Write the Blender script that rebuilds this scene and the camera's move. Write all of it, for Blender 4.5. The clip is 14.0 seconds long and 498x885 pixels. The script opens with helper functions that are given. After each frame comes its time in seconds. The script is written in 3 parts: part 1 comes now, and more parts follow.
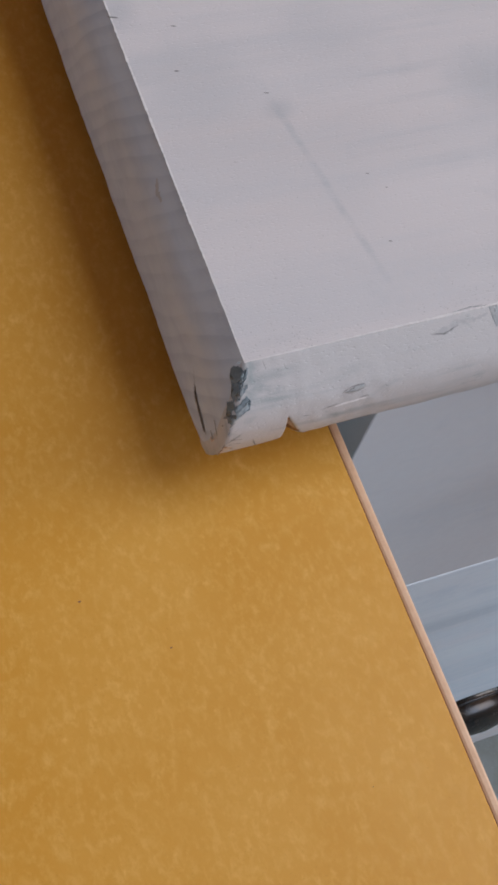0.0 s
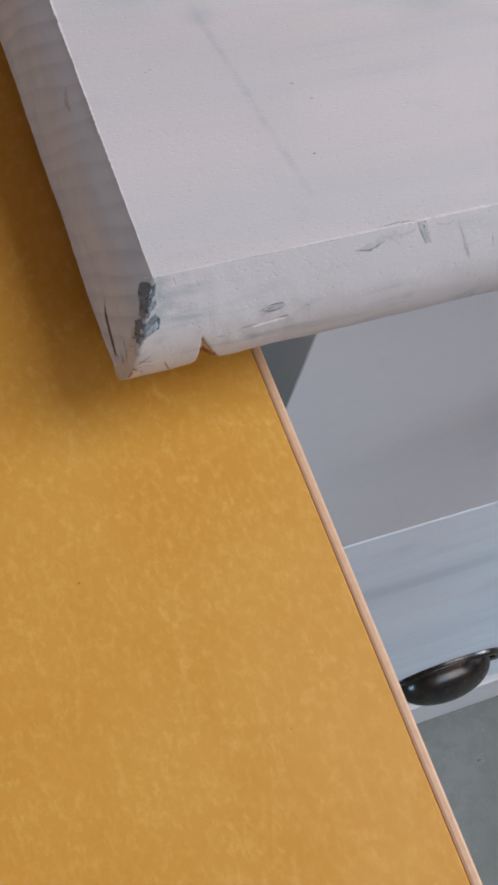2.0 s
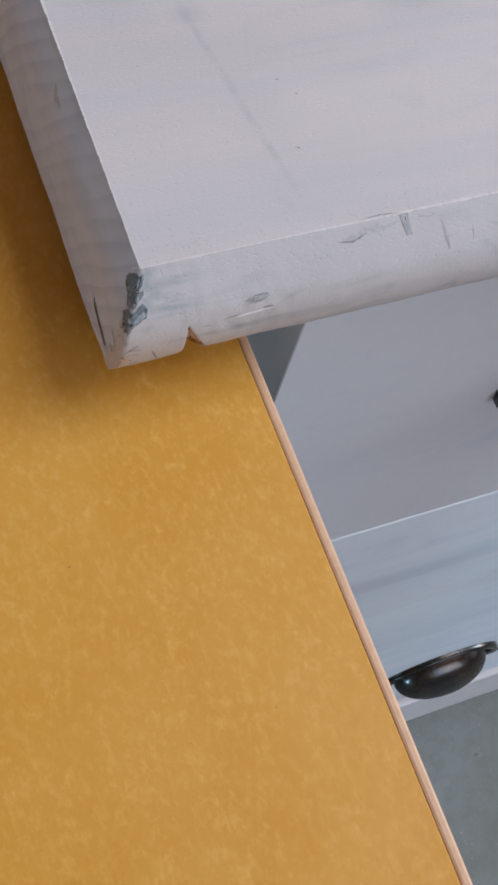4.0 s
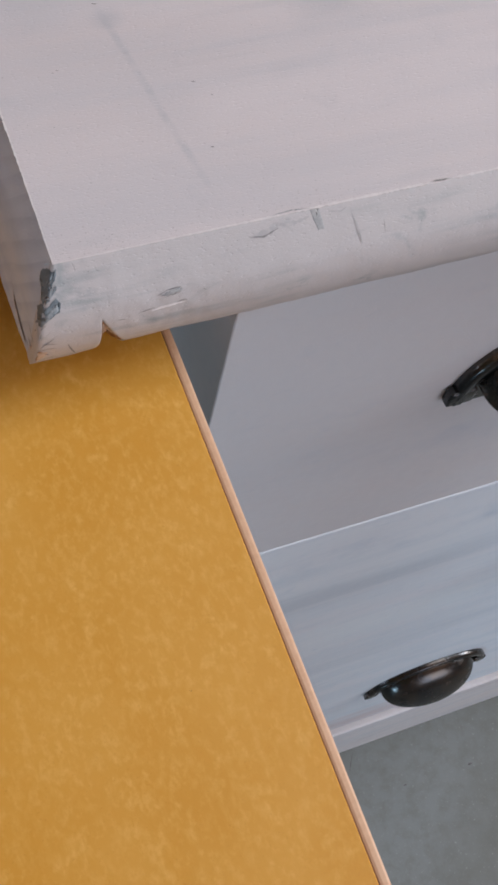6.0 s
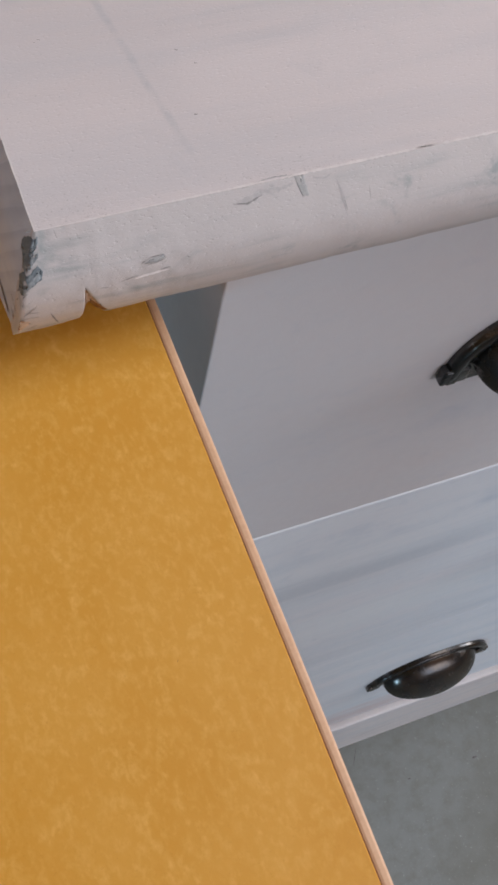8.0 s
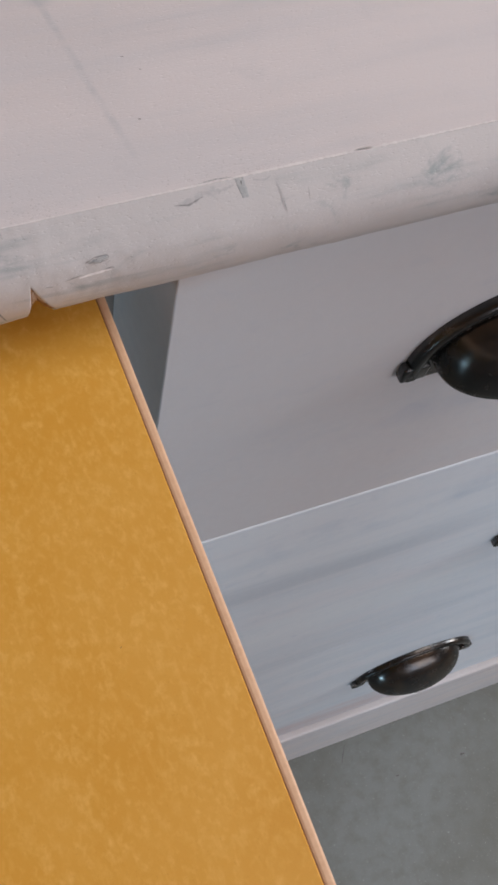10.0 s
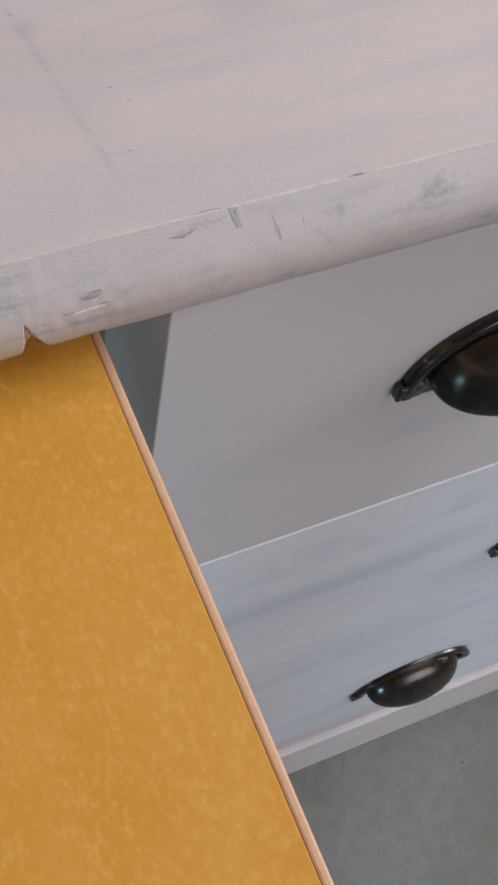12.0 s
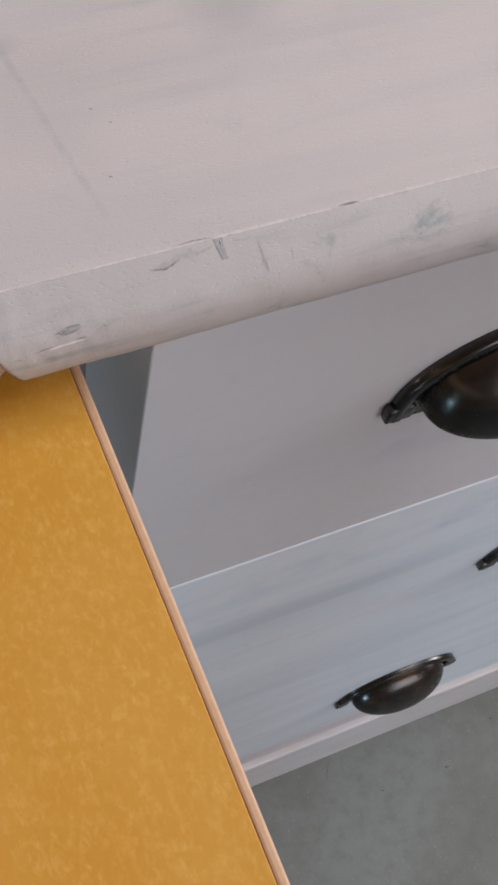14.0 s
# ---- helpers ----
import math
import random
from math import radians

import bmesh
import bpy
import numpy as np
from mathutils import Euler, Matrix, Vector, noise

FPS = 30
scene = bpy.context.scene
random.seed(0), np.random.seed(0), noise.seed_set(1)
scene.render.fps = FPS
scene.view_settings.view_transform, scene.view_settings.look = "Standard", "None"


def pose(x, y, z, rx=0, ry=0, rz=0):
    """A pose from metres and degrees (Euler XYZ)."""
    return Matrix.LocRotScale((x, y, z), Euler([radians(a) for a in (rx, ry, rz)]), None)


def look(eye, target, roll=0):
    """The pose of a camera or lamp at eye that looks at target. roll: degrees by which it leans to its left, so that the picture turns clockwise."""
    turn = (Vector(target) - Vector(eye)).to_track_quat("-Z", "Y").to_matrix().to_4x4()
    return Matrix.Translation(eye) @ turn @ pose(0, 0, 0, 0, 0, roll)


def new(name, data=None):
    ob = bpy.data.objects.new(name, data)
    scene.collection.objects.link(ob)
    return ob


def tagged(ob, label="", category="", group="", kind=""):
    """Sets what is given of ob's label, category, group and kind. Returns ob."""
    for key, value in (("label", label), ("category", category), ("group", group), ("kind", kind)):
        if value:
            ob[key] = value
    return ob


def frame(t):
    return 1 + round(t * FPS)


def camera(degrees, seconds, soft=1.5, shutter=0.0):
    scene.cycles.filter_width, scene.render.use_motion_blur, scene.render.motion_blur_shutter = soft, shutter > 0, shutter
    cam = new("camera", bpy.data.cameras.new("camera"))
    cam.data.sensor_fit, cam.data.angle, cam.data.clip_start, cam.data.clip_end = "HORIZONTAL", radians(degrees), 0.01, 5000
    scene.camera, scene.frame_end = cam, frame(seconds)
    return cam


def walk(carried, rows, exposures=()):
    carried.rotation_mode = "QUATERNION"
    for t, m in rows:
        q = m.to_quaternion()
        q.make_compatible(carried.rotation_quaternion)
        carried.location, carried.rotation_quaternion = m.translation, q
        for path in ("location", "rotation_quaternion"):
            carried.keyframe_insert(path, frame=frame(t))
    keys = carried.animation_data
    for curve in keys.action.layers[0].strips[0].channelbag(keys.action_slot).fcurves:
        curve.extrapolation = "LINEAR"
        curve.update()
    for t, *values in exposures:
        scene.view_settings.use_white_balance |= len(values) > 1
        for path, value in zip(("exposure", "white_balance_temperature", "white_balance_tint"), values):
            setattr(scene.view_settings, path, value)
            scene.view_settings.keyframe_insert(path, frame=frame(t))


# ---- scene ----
# World: x runs right along the chest's front, y into the room behind it, z up.
# The front left corner of the chest's top is at (0, 0, TOP).
TOP = 0.825
cam = camera(24.0, 14.0, 3.0)
# seconds, eye (height from the chest's top), turns
PATH = [
    (0, -0.0621, -0.0944, 0.1836, 26.80, -8.76, -19.73),
    (0.5, -0.0660, -0.0870, 0.1786, 26.00, -9.00, -19.55),
    (1, -0.0597, -0.0982, 0.1731, 26.06, -8.42, -19.09),
    (1.5, -0.0488, -0.1045, 0.1685, 25.97, -9.25, -20.15),
    (2, -0.0484, -0.1029, 0.1695, 25.91, -9.28, -20.11),
    (2.5, -0.0591, -0.1027, 0.1705, 25.73, -9.51, -19.90),
    (3, -0.0596, -0.1015, 0.1702, 25.81, -9.29, -19.87),
    (3.5, -0.0557, -0.1025, 0.1700, 25.78, -9.41, -19.98),
    (4, -0.0479, -0.1077, 0.1738, 25.87, -9.19, -20.20),
    (4.2, -0.0477, -0.1097, 0.1731, 25.78, -9.80, -20.36),
    (6.3, -0.0327, -0.1208, 0.1795, 26.91, -8.13, -20.69),
    (6.5, -0.0324, -0.1206, 0.1767, 26.92, -8.01, -20.73),
    (7, -0.0355, -0.1237, 0.1743, 26.75, -8.18, -20.61),
    (7.5, -0.0319, -0.1253, 0.1754, 26.78, -8.14, -21.04),
    (8, -0.0319, -0.1264, 0.1751, 26.95, -7.98, -21.00),
    (8.2, -0.0305, -0.1273, 0.1736, 27.13, -7.82, -21.15),
    (10.3, -0.0235, -0.1349, 0.1830, 27.07, -7.80, -21.30),
    (10.5, -0.0232, -0.1332, 0.1813, 27.22, -7.66, -21.89),
    (11, -0.0216, -0.1334, 0.1839, 27.21, -7.63, -21.65),
    (11.5, -0.0210, -0.1311, 0.1828, 27.40, -7.61, -22.17),
    (12, -0.0235, -0.1282, 0.1816, 27.64, -7.60, -22.88),
    (12.5, -0.0210, -0.1262, 0.1800, 27.46, -7.65, -22.57),
    (13, -0.0191, -0.1204, 0.1767, 27.09, -7.87, -21.80),
    (13.5, -0.0150, -0.1169, 0.1746, 27.11, -7.97, -22.42),
    (14, -0.0175, -0.1164, 0.1774, 27.14, -8.40, -22.77),
]
# seconds, stops, white balance
EXPOSURES = [(0, -0.62, 6200, 12), (0.5, -0.43, 5700, 10), (1.0, -0.43, 5700, 10), (1.4, -0.46, 6250, 11), (2.1, -0.46, 6250, 11), (2.6, -0.43, 5850, 10), (3.5, -0.44, 5950, 10), (4.2, -0.47, 6150, 12), (6.3, -0.51, 6500, 15), (8.2, -0.52, 6700, 15), (10.3, -0.54, 6800, 15), (14, -0.54, 6850, 15)]
walk(cam, [(t, pose(x, y, TOP + z, rx, ry, rz)) for t, x, y, z, rx, ry, rz in PATH], EXPOSURES)

# ---- light ----
world = bpy.data.worlds.new("world")
scene.world = world
world.use_nodes = True
sky = world.node_tree.nodes.new("ShaderNodeTexSky")
sky.sky_type, sky.sun_disc = "NISHITA", False
sky.sun_elevation, sky.sun_rotation = radians(40), radians(200)
back = world.node_tree.nodes["Background"]
back.inputs["Strength"].default_value = 0.1
world.node_tree.links.new(sky.outputs["Color"], back.inputs["Color"])


def area_lamp(name, at, target, sx, sy, watts, colour):
    data = bpy.data.lights.new(name, "AREA")
    data.shape, data.size, data.size_y, data.energy, data.color = "RECTANGLE", sx, sy, watts, colour
    ob = new(name, data)
    ob.matrix_world = look(at, target)
    return ob


# daylight through unseen, added openings: a skylight over the chest, windows and a doorway
area_lamp("skylight_daylight", (1.45, -0.15, 2.62), (1.45, -0.15, 0), 1.6, 1.3, 43, (0.905, 0.94, 0.965))
area_lamp("window_light_east", (3.02, -0.3, 1.75), (0, -0.3, 1.75), 1.1, 1.0, 72, (0.90, 0.945, 0.975))
# added fill for the drawer fronts
area_lamp("front_fill", (1.2, -2.42, 1.65), (1.2, 0, 1.2), 1.8, 1.3, 30, (0.85, 0.895, 1.0))
# added for blue glints on the handles and cool light on the lower drawers
area_lamp("glint_light_front_left", (-2.2, -2.42, 0.25), (-2.2, 0, 0.25), 0.26, 0.46, 40, (0.45, 0.78, 1.0))
# added fill that cools the sawn left end
area_lamp("cool_fill_west", (-3.02, 0.05, 1.05), (0, 0.05, 1.05), 0.6, 0.4, 16, (0.70, 0.83, 1.0))


# ---- materials ----
class Nodes:
    """A node material under construction."""

    def __init__(self, name):
        self.mat = bpy.data.materials.new(name)
        self.mat.use_nodes = True
        self.tree = self.mat.node_tree
        self.bsdf = self.tree.nodes["Principled BSDF"]
        self.coord = self.tree.nodes.new("ShaderNodeTexCoord").outputs["Object"]

    def link(self, a, b):
        self.tree.links.new(a, b)

    def mapped(self, scale, offset=(0, 0, 0)):
        n = self.tree.nodes.new("ShaderNodeMapping")
        n.inputs["Scale"].default_value = scale
        n.inputs["Location"].default_value = offset
        self.link(self.coord, n.inputs["Vector"])
        return n.outputs["Vector"]

    def noise(self, scale, detail=4.0, rough=0.55, offset=(0, 0, 0), warp=0.0):
        n = self.tree.nodes.new("ShaderNodeTexNoise")
        n.inputs["Scale"].default_value = 1.0
        n.inputs["Detail"].default_value = detail
        n.inputs["Roughness"].default_value = rough
        n.inputs["Distortion"].default_value = warp
        self.link(self.mapped(scale, offset), n.inputs["Vector"])
        return n.outputs["Fac"]

    def ramp(self, fac, lo, hi, a=0.0, b=1.0):
        n = self.tree.nodes.new("ShaderNodeMapRange")
        n.interpolation_type = "SMOOTHSTEP"
        for key, value in (("From Min", lo), ("From Max", hi), ("To Min", a), ("To Max", b)):
            n.inputs[key].default_value = value
        self.link(fac, n.inputs["Value"])
        return n.outputs["Result"]

    def math(self, op, a, b):
        n = self.tree.nodes.new("ShaderNodeMath")
        n.operation = op
        for i, v in enumerate((a, b)):
            if isinstance(v, (int, float)):
                n.inputs[i].default_value = v
            else:
                self.link(v, n.inputs[i])
        return n.outputs[0]

    def mix(self, fac, a, b):
        n = self.tree.nodes.new("ShaderNodeMix")
        n.data_type = "RGBA"
        self.link(fac, n.inputs["Factor"])
        for key, v in (("A", a), ("B", b)):
            socket = [s for s in n.inputs if s.name == key and s.type == "RGBA"][0]
            if isinstance(v, tuple):
                socket.default_value = (*v, 1)
            else:
                self.link(v, socket)
        return [s for s in n.outputs if s.type == "RGBA"][0]

    def colour(self, v):
        if isinstance(v, tuple):
            self.bsdf.inputs["Base Color"].default_value = (*v, 1)
        else:
            self.link(v, self.bsdf.inputs["Base Color"])

    def surface(self, rough, metal=0.0, spec=0.5):
        if isinstance(rough, (int, float)):
            self.bsdf.inputs["Roughness"].default_value = rough
        else:
            self.link(rough, self.bsdf.inputs["Roughness"])
        self.bsdf.inputs["Metallic"].default_value = metal
        self.bsdf.inputs["Specular IOR Level"].default_value = spec

    def bump(self, height, metres, strength=1.0):
        n = self.tree.nodes.new("ShaderNodeBump")
        n.inputs["Distance"].default_value = metres
        n.inputs["Strength"].default_value = strength
        self.link(height, n.inputs["Height"])
        self.link(n.outputs["Normal"], self.bsdf.inputs["Normal"])


def painted_wood(name, white, under, grain, wear, tint=(0.62, 0.56, 0.55), stains=(), scratch=None, mottle=0.45, pale=(0.60, 0.615, 0.655), bands=()):
    """White paint brushed over a blue-grey undercoat; grain: scale of the streaks on the three axes."""
    n = Nodes(name)
    streak = n.noise(grain, 5, 0.6)
    cloud = n.noise((28, 22, 28), 4, 0.55, (3, 1, 7))
    patch = n.noise((70, 95, 110), 5, 0.65, (9, 2, 4), 0.6)
    worn = n.math("MULTIPLY", n.ramp(streak, 0.48, 0.72), n.ramp(cloud, 0.42, 0.68))
    worn = n.math("ADD", n.math("MULTIPLY", worn, wear), n.math("MULTIPLY", n.ramp(patch, 0.55, 0.78), wear * mottle))
    warm = n.mix(n.ramp(n.noise((9, 30, 30), 3, 0.5, (5, 5, 0)), 0.4, 0.75, 0, 0.3), white, tint)
    band = n.noise((6, 62, 62), 4, 0.6, (1, 4, 2))
    cool = n.mix(n.ramp(band, 0.38, 0.66, 0, 0.5), warm, pale)
    # soft blue-grey clouds where knots bleed through
    for x, y, r, strength in stains:
        v = n.tree.nodes.new("ShaderNodeVectorMath")
        v.operation = "DISTANCE"
        n.link(n.coord, v.inputs[0])
        v.inputs[1].default_value = (x, y, TOP)
        rough_edge = n.math("ADD", v.outputs["Value"], n.math("MULTIPLY", n.noise((110, 160, 110), 4, 0.6), r * 0.9))
        cool = n.mix(n.ramp(rough_edge, r * 0.45, r * 1.7, strength, 0.0), cool, under)
    if scratch:
        # one long faint rubbed line: a point on it, its normal and its reach along y
        at, normal, near, far = scratch
        v = n.tree.nodes.new("ShaderNodeVectorMath")
        v.operation = "SUBTRACT"
        n.link(n.coord, v.inputs[0])
        v.inputs[1].default_value = at
        d = n.tree.nodes.new("ShaderNodeVectorMath")
        d.operation = "DOT_PRODUCT"
        n.link(v.outputs["Vector"], d.inputs[0])
        d.inputs[1].default_value = normal
        split = n.tree.nodes.new("ShaderNodeSeparateXYZ")
        n.link(n.coord, split.inputs[0])
        off = n.math("ADD", d.outputs["Value"], n.math("MULTIPLY", n.math("SUBTRACT", n.noise((60, 60, 60), 3), 0.5), 0.0016))
        line = n.ramp(n.math("ABSOLUTE", off, 0.0), 0.0002, 0.0013, 1.0, 0.0)
        line = n.math("MULTIPLY", line, n.ramp(n.noise((120, 230, 120), 4, 0.6, (6, 3, 1)), 0.35, 0.65, 0.06, 0.27))
        line = n.math("MULTIPLY", line, n.math("MULTIPLY", n.ramp(split.outputs["Y"], near, near + 0.012), n.ramp(split.outputs["Y"], far - 0.01, far, 1.0, 0.0)))
        cool = n.mix(line, cool, under)
    # broad brush marks along a drawer front: height, half width, where it starts and ends, strength, colour
    for z, half, x0, x1, strength, tone in bands:
        split = n.tree.nodes.new("ShaderNodeSeparateXYZ")
        n.link(n.coord, split.inputs[0])
        off = n.math("ADD", split.outputs["Z"], n.math("MULTIPLY", n.math("SUBTRACT", n.noise((9, 9, 60), 4, 0.6, (z * 9, 1, 3)), 0.5), half * 1.6))
        mark = n.ramp(n.math("ABSOLUTE", n.math("SUBTRACT", off, z), 0.0), 0.0, half, strength, 0.0)
        ends = n.math("MULTIPLY", n.ramp(split.outputs["X"], x0 - 0.05, x0), n.ramp(split.outputs["X"], x1, x1 + 0.1, 1.0, 0.0))
        cool = n.mix(n.math("MULTIPLY", mark, ends), cool, tone)
    n.colour(n.mix(worn, cool, under))
    n.surface(n.ramp(n.noise((240, 240, 240), 2), 0.3, 0.7, 0.42, 0.58), 0, 0.4)
    fine = n.noise((1500, 2400, 2400), 3, 0.6)
    pores = n.ramp(n.noise((900, 2200, 2200), 2, 0.5, (2, 8, 1)), 0.57, 0.78, 0, -1.5)
    n.bump(n.math("ADD", n.math("ADD", fine, n.math("MULTIPLY", streak, 1.5)), pores), 0.00012, 0.36)
    return n.mat


def plain(name, colour, rough, metal=0.0, other=None, scale=300):
    n = Nodes(name)
    f = n.noise((scale, scale, scale), 5, 0.65)
    n.colour(n.mix(n.ramp(f, 0.35, 0.7, 0, 1), colour, other or tuple(c * 0.75 for c in colour)))
    n.surface(n.ramp(f, 0.3, 0.7, rough * 0.85, rough * 1.15), metal)
    n.bump(f, 0.0001, 0.4)
    return n.mat


def end_grain():
    """Thin paint, blued to stand for cool light, through which the slanting year rings of the sawn end show."""
    n = Nodes("white_painted_end_grain")
    split = n.tree.nodes.new("ShaderNodeSeparateXYZ")
    n.link(n.coord, split.inputs[0])
    slant = n.math("ADD", split.outputs["Y"], n.math("MULTIPLY", split.outputs["Z"], 0.72))
    phase = n.math("ADD", n.math("MULTIPLY", slant, 205.0), n.math("MULTIPLY", n.noise((15, 55, 22), 2, 0.5, (2, 6, 1)), 1.5))
    saw = n.math("FRACT", phase, 0.0)
    ring = n.math("MULTIPLY", n.ramp(saw, 0.25, 0.86), n.ramp(saw, 0.88, 1.0, 1.0, 0.0))
    ring = n.math("MULTIPLY", ring, n.ramp(n.noise((60, 60, 90), 4, 0.6), 0.3, 0.65, 0.08, 0.35))
    smear = n.noise((200, 60, 160), 5, 0.6, (4, 4, 8))
    base = n.mix(n.ramp(smear, 0.4, 0.7, 0.0, 0.5), (0.61, 0.665, 0.75), (0.47, 0.53, 0.63))
    n.colour(n.mix(ring, base, (0.36, 0.42, 0.52)))
    n.surface(n.ramp(smear, 0.3, 0.7, 0.42, 0.58), 0, 0.4)
    n.bump(n.math("ADD", n.noise((2000, 2000, 2000), 3, 0.6), n.math("MULTIPLY", ring, 1.5)), 0.00012, 0.5)
    return n.mat


WHITE, UNDER = (0.72, 0.695, 0.715), (0.36, 0.42, 0.47)
M_TOP = painted_wood("white_painted_top", WHITE, UNDER, (9, 200, 260), 0.22, stains=((0.078, 0.055, 0.012, 0.36), (0.0285, 0.056, 0.004, 0.3), (0.003, 0.089, 0.005, 0.36), (0.014, 0.068, 0.014, 0.2), (0.046, 0.074, 0.016, 0.16), (0.034, 0.030, 0.010, 0.1)), scratch=((0.0272, 0.063, TOP), (0.989, 0.147, 0.0), 0.006, 0.066))
M_END = end_grain()
# worn white paint; its base is darkened to put the front edge in shade
M_EDGE = painted_wood("shaded_white_edge", (0.555, 0.545, 0.555), (0.34, 0.38, 0.40), (26, 190, 420), 0.95, mottle=1.3, pale=(0.525, 0.525, 0.54))
# upper drawers: white paint a little darker, for the shade under the top
M_FRONT = painted_wood("white_painted_front", (0.67, 0.655, 0.675), (0.46, 0.51, 0.60), (2.4, 2.4, 30), 0.36, (0.70, 0.62, 0.61), pale=(0.665, 0.66, 0.685))
# lower drawers: same paint, lighter and bluer, with cool light in its colour
M_FRONT_COOL = painted_wood("white_front_cool_light", (0.78, 0.83, 0.89), (0.50, 0.60, 0.72), (0.9, 0.9, 15), 0.6, (0.80, 0.77, 0.82), pale=(0.67, 0.75, 0.83), bands=((TOP - 0.317, 0.024, 0.07, 0.16, 0.42, (0.42, 0.50, 0.58)), (TOP - 0.40, 0.03, 0.06, 0.2, 0.35, (0.86, 0.92, 0.96)), (TOP - 0.468, 0.022, 0.13, 0.24, 0.28, (0.50, 0.57, 0.66)), (TOP - 0.70, 0.035, 0.1, 0.26, 0.6, (0.62, 0.47, 0.46))))
M_PLINTH = painted_wood("pinkish_white_plinth", (0.76, 0.71, 0.70), (0.50, 0.47, 0.48), (2.4, 2.4, 60), 0.45, (0.66, 0.56, 0.54))
# brownish grey puts the warm shade of the recess into the carcass's colour
M_SIDE = painted_wood("shade_toned_side", (0.35, 0.295, 0.265), (0.27, 0.245, 0.24), (2.4, 2.4, 30), 0.35, (0.33, 0.265, 0.235), pale=(0.33, 0.285, 0.26))
M_UNDER = plain("blue_grey_undercoat", (0.12, 0.16, 0.19), 0.45, other=(0.22, 0.27, 0.30), scale=500)
M_RAW = plain("raw_pine", (0.45, 0.27, 0.14), 0.7, other=(0.25, 0.13, 0.06), scale=900)
M_PALE = plain("pale_torn_pine", (0.66, 0.55, 0.47), 0.75, other=(0.52, 0.38, 0.28), scale=900)
M_CRACK = plain("crack_dirt", (0.13, 0.12, 0.12), 0.8, scale=900)
M_SCUFF_SHADE = plain("grey_scuff_and_dent_shade", (0.44, 0.445, 0.465), 0.6, other=(0.52, 0.51, 0.52), scale=700)
M_PIT = plain("pitted_paint", (0.50, 0.50, 0.515), 0.6, other=(0.58, 0.575, 0.585), scale=900)
M_THIN = plain("thin_grey_paint", (0.31, 0.335, 0.355), 0.5, other=(0.45, 0.46, 0.47), scale=800)
M_LINE = plain("hairline_crack", (0.20, 0.20, 0.205), 0.8, other=(0.36, 0.36, 0.37), scale=1500)
M_FLAKE = plain("grey_flake", (0.30, 0.34, 0.36), 0.5, other=(0.20, 0.24, 0.27), scale=900)
# thick paint on arris and ridge, whitened to carry their highlight
M_BRIGHT_PAINT = plain("thick_paint_with_highlight", (0.84, 0.83, 0.84), 0.4, other=(0.76, 0.75, 0.765), scale=400)


def laminate():
    """Mustard laminate printed with small pale flecks that gather in loose clouds."""
    n = Nodes("mustard_laminate")
    fleck = n.noise((820, 520, 700), 3, 0.55)
    more = n.noise((480, 300, 400), 3, 0.55, (3, 9, 0), 0.4)
    cluster = n.noise((150, 95, 150), 3, 0.6, (8, 2, 0))
    blot = n.noise((45, 30, 45), 4, 0.55, (4, 1, 0))
    speck = n.noise((1700, 1700, 1700), 2, 0.5, (7, 3, 0))
    f = n.math("ADD", n.math("MULTIPLY", n.ramp(fleck, 0.45, 0.78), 0.6), n.math("MULTIPLY", n.ramp(more, 0.45, 0.78), 0.55))
    f = n.math("MULTIPLY", f, n.ramp(cluster, 0.3, 0.7, 0.5, 1.0))
    f = n.math("ADD", f, n.math("MULTIPLY", n.ramp(blot, 0.3, 0.7), 0.30))
    base = n.mix(f, (0.715, 0.352, 0.046), (0.84, 0.482, 0.112))
    n.colour(n.mix(n.ramp(speck, 0.62, 0.82, 0, 0.25), base, (0.55, 0.24, 0.028)))
    n.surface(n.ramp(fleck, 0.3, 0.7, 0.40, 0.50), 0, 0.3)
    n.bump(n.math("ADD", fleck, n.math("MULTIPLY", speck, 0.4)), 0.00006, 0.35)
    return n.mat


M_BOARD = laminate()
M_BAND = plain("peach_edge_band", (0.79, 0.515, 0.325), 0.45, other=(0.74, 0.465, 0.285), scale=700)
M_GLUE = plain("dark_glue", (0.33, 0.14, 0.075), 0.7)
M_STEEL = plain("grey_steel", (0.35, 0.35, 0.36), 0.4, 0.8)


def bronze():
    n = Nodes("dark_bronze")
    f = n.noise((60, 60, 60), 4, 0.55)
    n.colour(n.mix(n.ramp(f, 0.4, 0.7), (0.062, 0.064, 0.066), (0.115, 0.096, 0.080)))
    n.surface(n.ramp(n.noise((150, 150, 150), 4), 0.3, 0.7, 0.18, 0.29), 0.9)
    n.bump(n.noise((900, 900, 900), 3), 0.00003, 0.3)
    return n.mat


M_BRONZE = bronze()


def concrete():
    n = Nodes("grey_green_concrete")
    big = n.noise((5, 5, 5), 6, 0.6)
    mid = n.noise((75, 75, 75), 6, 0.65, (2, 2, 2))
    fine = n.noise((420, 420, 420), 3, 0.6)
    base = n.mix(n.ramp(big, 0.35, 0.65), (0.140, 0.150, 0.135), (0.188, 0.209, 0.205))
    base = n.mix(n.ramp(mid, 0.4, 0.72, 0, 0.45), base, (0.135, 0.135, 0.115))
    base = n.mix(n.ramp(fine, 0.6, 0.78, 0, 0.5), base, (0.40, 0.42, 0.41))
    n.colour(base)
    n.surface(n.ramp(mid, 0.3, 0.7, 0.42, 0.6), 0, 0.45)
    n.bump(n.math("ADD", mid, n.math("MULTIPLY", fine, 0.4)), 0.0006, 0.3)
    return n.mat


M_FLOOR = concrete()
